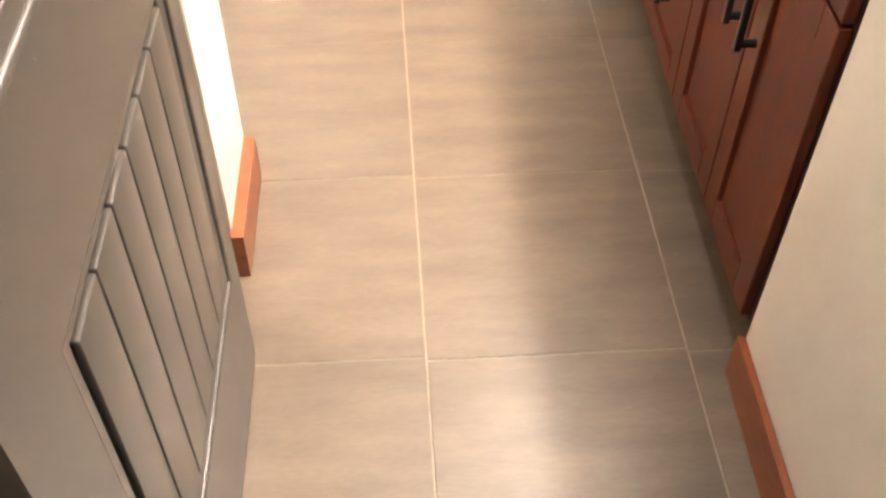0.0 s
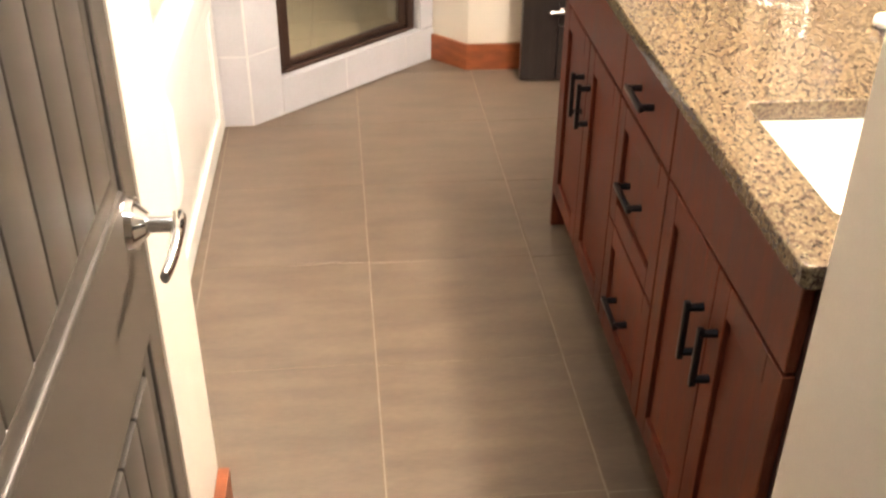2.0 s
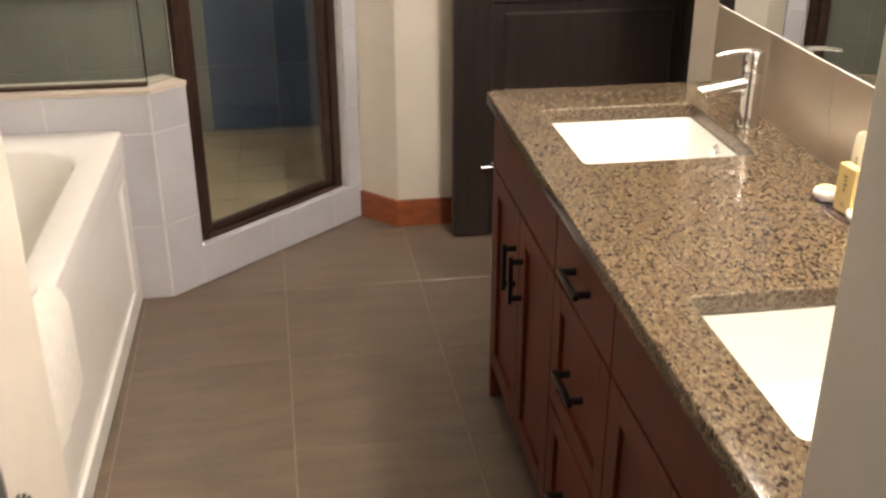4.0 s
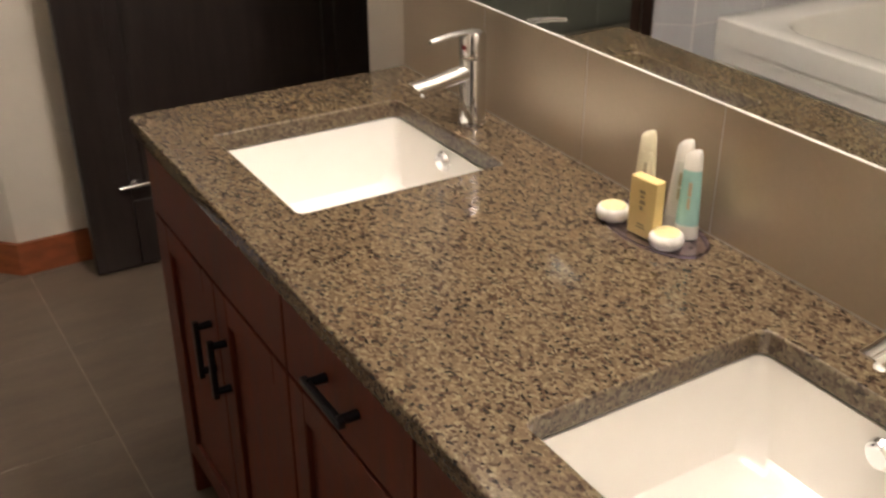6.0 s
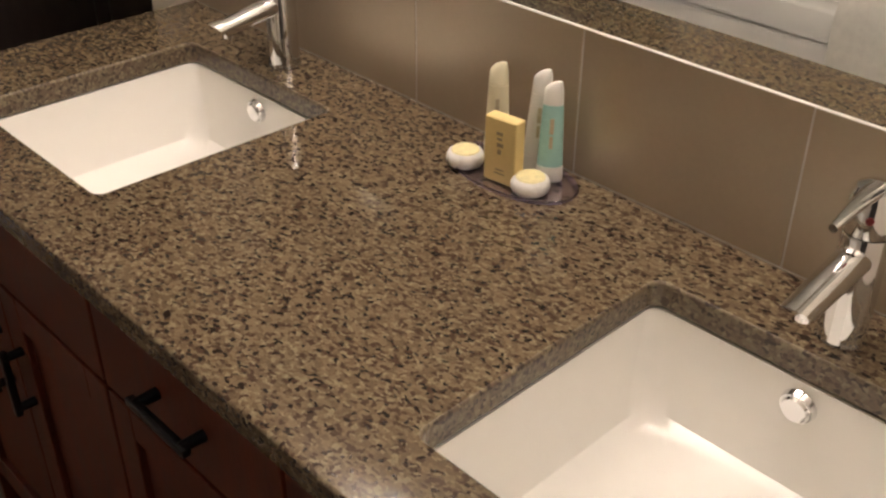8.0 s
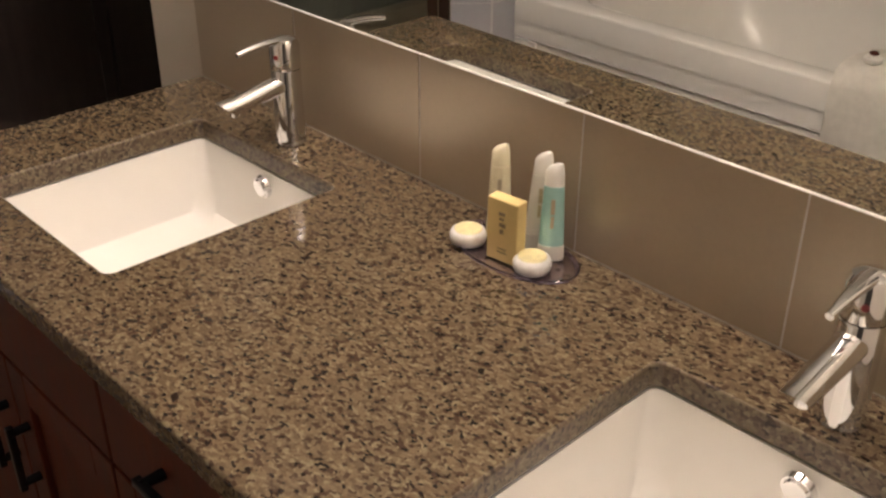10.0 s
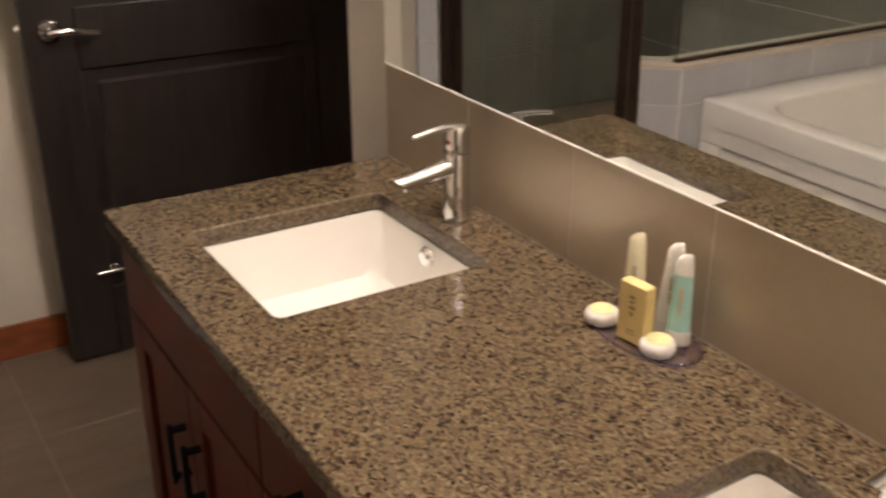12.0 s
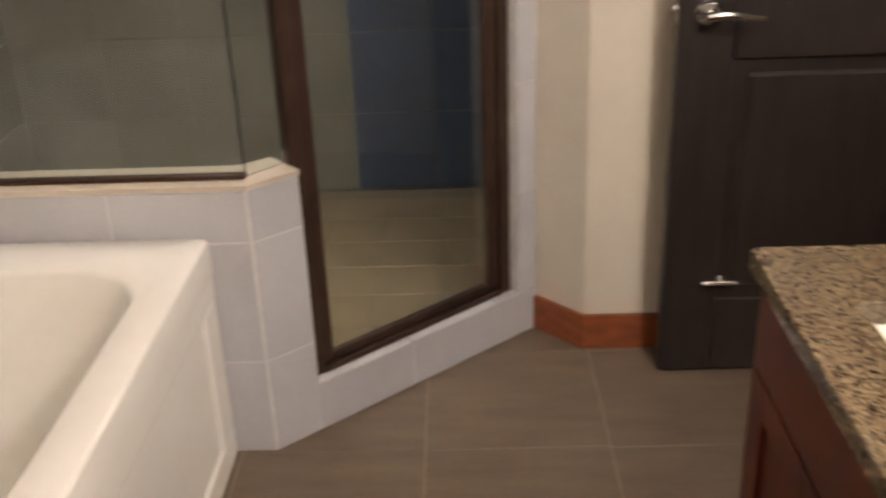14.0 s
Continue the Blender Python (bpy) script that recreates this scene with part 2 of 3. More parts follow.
structure(box("wall_tub_south", -2.5, -1.30, 0.40, 0.525, 0, CEILING, PAINT), "beige painted wall at the tub's end", "wall")
structure(box("wall_west", -2.25, -2.13, 0.525, 4.1, 0, CEILING, PAINT), "beige painted wall behind the tub", "wall")

# the chamfered pier between shower and dark door
bm = bmesh.new()
prism_in(bm, [(-0.228, 2.925), (-0.100, 2.797), (1.2, 2.797), (1.2, 4.1), (-0.228, 4.1)], 0, CEILING)
structure(made(bm, "wall_north", PAINT), "beige painted wall with a chamfered corner", "wall")
structure(box("wall_shower_back", -2.13, -0.228, 3.98, 4.1, 0, CEILING, SHOWER_TILE), "dark grey wall at the back of the shower", "wall")

# floor tiles, a square grid turned by one degree
PITCH, JOINT, SKEW = 0.4535, 0.0034, radians(1.0)


def tile_mesh(name, w, h, d, mat, bevel=0.0015):
    m_ = bmesh.new()
    box_in(m_, -w / 2, w / 2, -h / 2, h / 2, -d, 0, bevel, 1)
    me = bpy.data.meshes.new(name)
    m_.to_mesh(me)
    m_.free()
    me.materials.append(mat)
    return me


def baseboard(name, pts, h=0.105, d=0.014, label="reddish-brown stained wood baseboard"):
    """A board along a run of plan points; the room lies to the left of the run."""
    m_ = bmesh.new()
    dirs = [(Vector(b) - Vector(a)).normalized() for a, b in zip(pts, pts[1:])]
    outer = []
    for i, p in enumerate(pts):
        ns = [Vector((-v.y, v.x)) for v in dirs[max(0, i - 1):i + 1]]
        nn = sum(ns, Vector((0, 0))).normalized()
        outer.append(Vector(p) + nn * d / max(0.4, nn.dot(ns[0])))
    for i in range(len(pts) - 1):
        a, b, c, e = Vector(pts[i]), Vector(pts[i + 1]), outer[i + 1], outer[i]
        prism_in(m_, [tuple(a), tuple(b), tuple(c), tuple(e)], 0.001, h)
    bmesh.ops.remove_doubles(m_, verts=m_.verts, dist=0.0002)
    return structure(made(m_, name, BASE_WOOD), label, "baseboard")


baseboard("baseboard_north", [(0.36, 2.796), (-0.100, 2.796), (-0.227, 2.923)])
baseboard("baseboard_entry", [(0.025, -2.28), (0.025, -0.004)], 0.10, 0.013)
baseboard("baseboard_stub", [(-0.831, 0.515), (-0.831, 0.269), (-1.17, 0.269)], 0.106, 0.022)

# ---- shower: half wall, curb, frame, glass ----
SW = Vector((-0.900, 2.322))          # the half wall's corner
SE = Vector((-0.228, 2.922))          # where the curb meets the pier
ALONG = (SE - SW).normalized()
OUT = Vector((ALONG.y, -ALONG.x))     # towards the room
POST = SW + ALONG * 0.135
PONY_H = 0.692

pony = structure(holder("half_wall_tub", SW.x, SW.y, 0), "pale tiled half wall between tub and shower", "half wall")
bm = bmesh.new()
prism_in(bm, [(-2.13, SW.y - 0.0015), (SW.x + 0.001, SW.y - 0.0015), tuple(POST + OUT * 0.0025), tuple(POST - OUT * 0.11), (SW.x - 0.03, SW.y + 0.12), (-2.13, SW.y + 0.12)], 0.001, PONY_H)
made(bm, "core", WHITE_GROUT, pony)
bm = bmesh.new()
o1 = 0.005
prism_in(bm, [(-2.13, SW.y - o1), (SW.x + 0.004, SW.y - o1), tuple(POST + OUT * o1 + ALONG * 0.004), tuple(POST - OUT * 0.12 + ALONG * 0.004), (SW.x - 0.04, SW.y + 0.13), (-2.13, SW.y + 0.13)], PONY_H, PONY_H + 0.012)
made(bm, "cap", CAP_TILE, pony)
LEVELS = [(0.003, 0.254), (0.258, 0.564), (0.568, PONY_H - 0.003)]
for z0, z1 in LEVELS:
    x = SW.x - 0.004
    while x > -2.1:
        w = min(0.31, x + 2.12)
        if z1 > 0.5 or x > -1.1:
            box("tile", x - w + 0.004, x, SW.y - 0.003, SW.y + 0.006, z0, z1, WHITE_TILE, pony, 0.001, 1)
        x -= 0.31
    bm = bmesh.new()
    a, b = SW + ALONG * 0.003, POST - ALONG * 0.002
    prism_in(bm, [tuple(a + OUT * 0.004), tuple(a - OUT * 0.005), tuple(b - OUT * 0.005), tuple(b + OUT * 0.004)], z0, z1)
    made(bm, "tile", WHITE_TILE, pony)
keep_in(pony)

curb = structure(holder("shower_curb", POST.x, POST.y, 0), "pale tiled curb under the shower door", "curb")
bm = bmesh.new()
prism_in(bm, [tuple(POST + OUT * 0.003), tuple(SE + OUT * 0.003), tuple(SE - OUT * 0.12), tuple(POST - OUT * 0.12)], 0.001, 0.128)
made(bm, "core", WHITE_GROUT, curb)
span = (SE - POST).length
for i, (a, b) in enumerate(((0.0, 0.30), (0.304, 0.61), (0.614, span - 0.003))):
    bm = bmesh.new()
    p, q = POST + ALONG * a, POST + ALONG * b
    prism_in(bm, [tuple(p + OUT * 0.004), tuple(q + OUT * 0.004), tuple(q - OUT * 0.004), tuple(p - OUT * 0.004)], 0.003, 0.130)
    made(bm, "tile", WHITE_TILE, curb)
    bm = bmesh.new()
    prism_in(bm, [tuple(p + OUT * 0.003), tuple(q + OUT * 0.003), tuple(q - OUT * 0.11), tuple(p - OUT * 0.11)], 0.1285, 0.135)
    made(bm, "tile", WHITE_TILE, curb)
keep_in(curb)

FRAME_TOP = 2.0
DOOR_END = span - 0.072
shower = tagged(holder("shower_door", POST.x, POST.y, 0.135), "clear glass shower door in a dark bronze frame on the curb", "shower door")


def along_bar(name, a, b, z0, z1, depth, parent, mat=BRONZE, shift=0.05):
    """A bar of the diagonal front from a to b metres along it."""
    m_ = bmesh.new()
    p, q = POST + ALONG * a - OUT * (shift - depth / 2), POST + ALONG * b - OUT * (shift - depth / 2)
    prism_in(m_, [tuple(p), tuple(q), tuple(q - OUT * depth), tuple(p - OUT * depth)], z0, z1)
    if mat != GLASS:
        bmesh.ops.bevel(m_, geom=list(m_.edges), offset=min(0.004, depth * 0.2), segments=2, affect="EDGES", profile=0.5)
    return made(m_, name, mat, parent)


along_bar("post", 0.005, 0.04, 0.135, FRAME_TOP, 0.045, shower)
along_bar("post", DOOR_END - 0.04, DOOR_END - 0.004, 0.135, FRAME_TOP, 0.045, shower)
along_bar("sill", 0.04, DOOR_END - 0.04, 0.135, 0.152, 0.05, shower)
along_bar("header", 0.04, DOOR_END - 0.04, FRAME_TOP - 0.045, FRAME_TOP, 0.045, shower)
along_bar("stile", 0.043, 0.078, 0.155, FRAME_TOP - 0.05, 0.026, shower)
along_bar("stile", DOOR_END - 0.078, DOOR_END - 0.043, 0.155, FRAME_TOP - 0.05, 0.026, shower)
along_bar("rail", 0.078, DOOR_END - 0.078, 0.155, 0.178, 0.026, shower)
along_bar("rail", 0.078, DOOR_END - 0.078, FRAME_TOP - 0.085, FRAME_TOP - 0.05, 0.026, shower)
pane = along_bar("pane", 0.079, DOOR_END - 0.079, 0.179, FRAME_TOP - 0.086, 0.006, shower, GLASS)
pane.visible_shadow = False
keep_in(shower)

# the tiled jamb that closes the front against the pier
jamb = structure(holder("shower_jamb", SE.x, SE.y, 0.135), "pale tiled jamb beside the shower door", "jamb")
along_bar("core", DOOR_END + 0.001, span - 0.002, 0.1355, CEILING - 0.002, 0.108, jamb, WHITE_GROUT, 0.056)
for k in range(8):
    z0 = 0.138 + 0.309 * k
    along_bar("tile", DOOR_END + 0.001, span - 0.003, z0, min(z0 + 0.305, CEILING - 0.003), 0.006, jamb, WHITE_TILE, 0.0)
keep_in(jamb)

screen = tagged(holder("shower_screen", SW.x, SW.y, PONY_H + 0.012), "clear fixed glass screen standing on the half wall", "glass screen")
G0 = PONY_H + 0.013
box("channel", -2.12, SW.x - 0.005, SW.y + 0.03, SW.y + 0.055, G0, G0 + 0.012, BRONZE, screen, 0.003)
pane = box("pane", -2.12, SW.x - 0.01, SW.y + 0.039, SW.y + 0.045, G0 + 0.0125, FRAME_TOP, GLASS, screen)
pane.visible_shadow = False
bm = bmesh.new()
a, b = Vector((SW.x - 0.006, SW.y + 0.045)), POST - OUT * 0.05 - ALONG * 0.003
tn = Vector((-(b - a).y, (b - a).x)).normalized() * 0.003
prism_in(bm, [tuple(a - tn), tuple(b - tn), tuple(b + tn), tuple(a + tn)], G0 + 0.003, FRAME_TOP)
pane = made(bm, "pane", GLASS, screen)
pane.visible_shadow = False
box("header", -2.12, SW.x + 0.0, SW.y + 0.028, SW.y + 0.056, FRAME_TOP + 0.002, FRAME_TOP + 0.04, BRONZE, screen, 0.003)
keep_in(screen)

# ---- bath tub ----
TUB = (-2.125, -0.992, 0.53, SW.y - 0.008)
RIM = 0.585
tub = tagged(holder("bathtub", -1.65, 1.4, 0), "large glossy white acrylic bathtub with a panelled apron", "bathtub")
bm = bmesh.new()
x0, x1, y0, y1 = TUB
spec = [(0.0, 0.012, RIM - 0.085), (0.0, 0.014, RIM - 0.010), (0.002, 0.016, RIM - 0.003), (0.008, 0.02, RIM), (0.080, 0.16, RIM), (0.087, 0.165, RIM - 0.003), (0.092, 0.17, RIM - 0.012),
        (0.105, 0.19, RIM - 0.08), (0.13, 0.22, RIM - 0.22), (0.17, 0.26, RIM - 0.36), (0.22, 0.28, RIM - 0.42), (0.30, 0.28, RIM - 0.445), (0.45, 0.12, RIM - 0.45)]
rings_in(bm, [round_rect(x0 + i, x1 - i, y0 + i, y1 - i - (0.065 if i > 0.05 else 0), r, z, 8) for i, r, z in spec], False, True)
made(bm, "basin", ACRYLIC, tub, 50)
bm = bmesh.new()
box_in(bm, x1 - 0.05, x1 - 0.017, y0, y1 - 0.002, 0.002, RIM - 0.08, 0.004)
for a, b, c, d in ((y0, y1, 0.002, 0.075), (y0, y1, RIM - 0.15, RIM - 0.082), (y0, y0 + 0.08, 0.075, RIM - 0.15), (y1 - 0.10, y1 - 0.002, 0.075, RIM - 0.15)):
    box_in(bm, x1 - 0.024, x1 - 0.006, a, b, c, d, 0.005)
made(bm, "apron", ACRYLIC, tub, 22)
keep_in(tub)

towel = tagged(holder("towel", -1.03, 0.96, RIM), "folded white terry towel draped over the tub's rim", "towel")
bm = bmesh.new()
prof = [(-1.17, 0.0), (-1.175, 0.035), (-1.15, 0.066), (-1.05, 0.073), (-0.98, 0.070), (-0.945, 0.05), (-0.93, 0.01), (-0.928, -0.16),
        (-0.962, -0.165), (-0.972, -0.02), (-0.985, 0.004)]
rings = []
for k in range(13):
    y = 0.78 + 0.36 * k / 12
    s_ = 1 - 0.10 * (abs(k - 6) / 6) ** 6
    rings.append([(-1.05 + (px + 1.05) * s_ + 0.002 * math.sin(k * 1.7), y, RIM + 0.002 + pz * (s_ if pz > 0 else 1) + 0.0015 * math.sin(k * 2.3 + px * 20)) for px, pz in prof])
rings_in(bm, rings, True, True)
made(bm, "cloth", TOWEL, towel, 60)
keep_in(towel)
sponge = tagged(holder("soap_dish", -1.0, 1.07, RIM + 0.073), "small cream shell dish with a brown topper on a towel", "soap dish")
bm = bmesh.new()
rings_in(bm, [[(-1.0 + r * math.cos(a * math.tau / 20), 1.07 + r * math.sin(a * math.tau / 20), RIM + 0.0735 + z) for a in range(20)] for r, z in
              ((0.018, 0), (0.024, 0.006), (0.024, 0.014), (0.016, 0.02))], True, True)
made(bm, "dish", WRAP, sponge, 40)
bm = bmesh.new()
bmesh.ops.create_icosphere(bm, subdivisions=2, radius=0.009, matrix=Matrix.Translation((-1.0, 1.07, RIM + 0.099)) @ Matrix.Diagonal((1.2, 1.4, 0.7, 1)))
made(bm, "topper", CHERRY, sponge, 60)
keep_in(sponge)

gel = tagged(holder("gel_tube", -1.0, 0.99, RIM + 0.076), "small teal gel tube lying on the folded towel", "toiletry tube")
bm = bmesh.new()
rings_in(bm, [[(-1.03 + 0.05 * k / 4 + 0.003 * math.cos(a * math.tau / 16), 1.03 - 0.10 * k / 4 + (0.016 - 0.001 * k) * math.cos(a * math.tau / 16), RIM + 0.086 + 0.004 * k / 4 + (0.010 - 0.0016 * k) * math.sin(a * math.tau / 16)) for a in range(16)] for k in range(5)], True, True)
made(bm, "tube", TEAL, gel, 50)
keep_in(gel)

# ---- dark interior door standing before the north wall ----


def lever(parent, x, y, z, way, facing, mat, reach=0.115):
    """A lever handle: rose, neck and lever; way: unit step along the lever, facing: unit step out of the door."""
    p, f, w = Vector((x, y, z)), Vector(facing), Vector(way)
    m_ = bmesh.new()
    tube_in(m_, p, p + f * 0.008, 0.032, 0.030, 32)
    tube_in(m_, p + f * 0.007, p + f * 0.02, 0.026, 0.014, 32)
    tube_in(m_, p + f * 0.01, p + f * 0.055, 0.011, 0.011, 20)
    made(m_, "rose", mat, parent, 40)
    m_ = bmesh.new()
    steps = 12
    ring_list = []
    for k in range(steps + 1):
        s_ = k / steps
        c = p + f * (0.052 + 0.006 * math.sin(s_ * 3.1)) + w * (reach * s_ - 0.012) + Vector((0, 0, 0.006 * math.sin(s_ * 4.5)))
        r1, r2 = 0.0105 - 0.003 * s_, 0.0085 - 0.0035 * s_
        ring_list.append([tuple(c + Vector((0, 0, 1)) * r1 * math.cos(a * math.tau / 14) + f * r2 * math.sin(a * math.tau / 14)) for a in range(14)])
    rings_in(m_, ring_list, True, True)
    made(m_, "lever", mat, parent, 60)


dark_door = tagged(holder("panel_door", 0.5, 2.67, 0.008), "dark espresso wood panel door with a chrome lever", "door")
DX0, DX1, DY0, DY1 = 0.088, 1.050, 2.65, 2.69
bm = bmesh.new()
box_in(bm, DX0 + 0.01, DX1 - 0.01, DY0 + 0.012, DY1, 0.01, 2.03)
made(bm, "slab", ESPRESSO, dark_door)
for nm, a, b, c, d in (("stile", DX0, DX0 + 0.135, 0.008, 2.035), ("stile", DX1 - 0.135, DX1, 0.008, 2.035),
                       ("rail", DX0 + 0.137, DX1 - 0.137, 0.008, 0.22), ("rail", DX0 + 0.137, DX1 - 0.137, 0.865, 1.03), ("rail", DX0 + 0.137, DX1 - 0.137, 1.9, 2.035)):
    box(nm, a, b, DY0, DY1 + 0.002, c, d, ESPRESSO, dark_door, 0.003)
for c, d in ((0.222, 0.863), (1.032, 1.898)):
    m_ = bmesh.new()
    a, b = DX0 + 0.139, DX1 - 0.139
    box_in(m_, a + 0.035, b - 0.035, DY0 + 0.003, DY0 + 0.02, c + 0.035, d - 0.035, 0.008, 1)
    made(m_, "panel", ESPRESSO, dark_door, 20)
lever(dark_door, 0.155, DY0, 0.975, (1, 0, 0), (0, -1, 0), CHROME, 0.13)
m_ = bmesh.new()
box_in(m_, DX0 - 0.002, DX0 + 0.001, 2.657, 2.683, 0.95, 1.02)
tube_in(m_, (DX0 - 0.012, 2.67, 0.985), (DX0, 2.67, 0.985), 0.009, 0.009, 16)
made(m_, "latch", NICKEL, dark_door)
keep_in(dark_door)
stop = tagged(holder("door_pull", 0.235, 2.64, 0.279), "small chrome bar pull low on the dark door", "door pull")
bm = bmesh.new()
tube_in(bm, (0.235, 2.649, 0.279), (0.235, 2.645, 0.279), 0.014, 0.014)
tube_in(bm, (0.235, 2.646, 0.279), (0.235, 2.632, 0.279), 0.006, 0.006)
tube_in(bm, (0.185, 2.63, 0.279), (0.275, 2.63, 0.279), 0.006, 0.006)
made(bm, "rod", CHROME, stop, 40)
keep_in(stop)

# a blue sheet on an added rail, daylight beyond the door's far edge put into colour
blue_strip = tagged(holder("daylight_strip", 1.12, 2.78, 0.6), "blue sheet standing in for daylight beyond the dark door", "towel")
bm = bmesh.new()
rings_in(bm, [[(1.06 + 0.128 * k / 12, 2.776 + 0.005 * math.sin(k * 1.9 + z), z), (1.06 + 0.128 * k / 12, 2.790, z), (1.06 + 0.128 * k / 12, 2.790, z + 0.85),
               (1.06 + 0.128 * k / 12, 2.780 + 0.002 * math.sin(k * 1.9), z + 0.85)] for k in range(13) for z in (0.55,)], True, True)
made(bm, "cloth", BLUE_STAND_IN, blue_strip, 60)
bm = bmesh.new()
tube_in(bm, (1.055, 2.783, 1.405), (1.195, 2.783, 1.405), 0.006, 0.006, 16)
tube_in(bm, (1.1, 2.783, 1.405), (1.1, 2.7965, 1.405), 0.005, 0.005, 12)
made(bm, "rail", CHROME, blue_strip, 40)
keep_in(blue_strip)

# ---- entry door, standing open ----
door = tagged(holder("entry_door", -0.81, -0.6, 0.01), "taupe painted door with beaded panels, standing open", "door")
EY0, EY1, EX = -0.637, 0.066, -0.786
PY0, PY1 = -0.521, 0.020            # the two recesses between the stiles
# near-black backing paints the shade between boards and in the recesses
box("slab", EX - 0.04, EX - 0.013, EY0 + 0.004, EY1 - 0.004, 0.012, 2.03, DOOR_SHADE, door)
for nm, a, b, c, d in (("stile", PY1, EY1, 0.01, 2.035), ("stile", EY0, PY0, 0.01, 2.035), ("rail", PY0, PY1, 0.01, 0.252),
                       ("rail", PY0, PY1, 0.80, 0.992), ("rail", PY0, PY1, 1.9, 2.035)):
    box(nm, EX - 0.042, EX, a, b, c, d, DOOR_PAINT, door)


def sloped_ring(y0, y1, z0, z1, wide, deep):
    """A moulding that slopes from the door's face into the recess, in two rounded steps."""
    m_ = bmesh.new()
    turn = [radians(15 * k) for k in range(7)]
    run = [(0.007 * math.sin(a), -0.005 + 0.005 * math.cos(a)) for a in turn]
    run += [(wide - 0.009 + 0.009 * math.sin(a), -deep + (deep - 0.0055) * math.cos(a)) for a in turn]
    rings_in(m_, [[(EX + x, y0 + i, z0 + i), (EX + x, y1 - i, z0 + i), (EX + x, y1 - i, z1 - i), (EX + x, y0 + i, z1 - i)] for i, x in run])
    return made(m_, "moulding", DOOR_PAINT, door, 35)


for c, d in ((0.252, 0.80), (0.992, 1.9)):
    sloped_ring(PY0 + 0.0006, PY1 - 0.0006, c + 0.0006, d - 0.0006, 0.029, 0.0105)
    a0, a1, count = -0.486, -0.013, 6
    wid = (a1 - a0) / count
    for i in range(count):
        a = a0 + i * wid
        box("board", EX - 0.0128, EX - 0.003, a + 0.0014, a + wid - 0.0014, c + 0.036, d - 0.036, DOOR_PAINT, door, 0.003, 3)
lever(door, EX, EY1 - 0.05, 0.955, (0, -1, 0), (1, 0, 0), CHROME)
keep_in(door)

# a blue folded shape, added for an unidentified blue patch behind the open door
cloth = tagged(holder("blue_filler", -1.015, -0.21, 0), "blue folded shape added on the floor behind the door", "cloth")
bm = bmesh.new()
for k, (w, h) in enumerate(((0.150, 0.20), (0.146, 0.195), (0.142, 0.19))):
    rings_in(bm, [[(-1.015 + sx * (w - i), -0.21 + sy * (h - i), z) for sx, sy in ((-1, -1), (1, -1), (1, 1), (-1, 1))] for i, z in
                  ((0.006, 0.001 + 0.018 * k), (0.0, 0.006 + 0.018 * k), (0.0, 0.014 + 0.018 * k), (0.006, 0.018 + 0.018 * k))], True, True)
made(bm, "fold", BLUE_STAND_IN, cloth, 40)
keep_in(cloth)

# ---- vanity ----
CAB_X, TOP, VY0, VY1 = 0.018, 0.87, 0.004, 1.597
BASINS = [(0.094, 0.442, 0.122, 0.483), (0.098, 0.457, 1.057, 1.419)]
vanity = tagged(holder("vanity_cabinet", 0.28, 0.8, 0), "reddish cherry double vanity cabinet with black bar pulls", "vanity cabinet")
# the carcass carries the darkened cherry, so gaps between fronts read as shade
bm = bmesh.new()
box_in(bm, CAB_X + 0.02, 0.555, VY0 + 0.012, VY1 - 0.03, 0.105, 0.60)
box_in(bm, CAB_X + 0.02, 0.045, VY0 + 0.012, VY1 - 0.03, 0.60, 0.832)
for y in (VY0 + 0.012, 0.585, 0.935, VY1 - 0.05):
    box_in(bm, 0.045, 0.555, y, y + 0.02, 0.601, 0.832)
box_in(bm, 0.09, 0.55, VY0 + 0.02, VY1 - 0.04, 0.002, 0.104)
made(bm, "body", CHERRY_SHADE, vanity)
box("side", CAB_X + 0.002, 0.556, VY1 - 0.029, VY1 - 0.012, 0.003, 0.834, CHERRY, vanity, 0.002)


def framed_front(name, ya, yb, za, zb, rail=0.055, flat=False):
    m_ = bmesh.new()
    if flat:
        box_in(m_, CAB_X, CAB_X + 0.019, ya, yb, za, zb, 0.003)
        return made(m_, name, CHERRY, vanity, 22)
    box_in(m_, CAB_X + 0.010, CAB_X + 0.018, ya + rail - 0.004, yb - rail + 0.004, za + rail - 0.004, zb - rail + 0.004)
    for a, b, c, d in ((ya, ya + rail, za, zb), (yb - rail, yb, za, zb), (ya + rail, yb - rail, za, za + rail), (ya + rail, yb - rail, zb - rail, zb)):
        box_in(m_, CAB_X, CAB_X + 0.019, a, b, c, d, 0.0025)
    return made(m_, name, CHERRY, vanity, 22)


def bar_pull(y, z, upright, parent, length=0.115):
    m_ = bmesh.new()
    u = Vector((0, 0, 1)) if upright else Vector((0, 1, 0))
    c, out_ = Vector((CAB_X, y, z)), Vector((-1, 0, 0))
    for s_ in (-1, 1):
        foot = c + u * s_ * (length / 2 - 0.012)
        tube_in(m_, foot, foot + out_ * 0.028, 0.0075, 0.0065, 12)
    e, f = c + out_ * 0.027 - u * length / 2, c + out_ * 0.027 + u * length / 2
    lo = [min(a, b) - (0.0055 if abs(a - b) < 1e-6 else 0) for a, b in zip(e, f)]
    hi = [max(a, b) + (0.0055 if abs(a - b) < 1e-6 else 0) for a, b in zip(e, f)]
    box_in(m_, lo[0], hi[0], lo[1], hi[1], lo[2], hi[2], 0.002)
    return made(m_, "handle", BLACK_METAL, parent, 40)


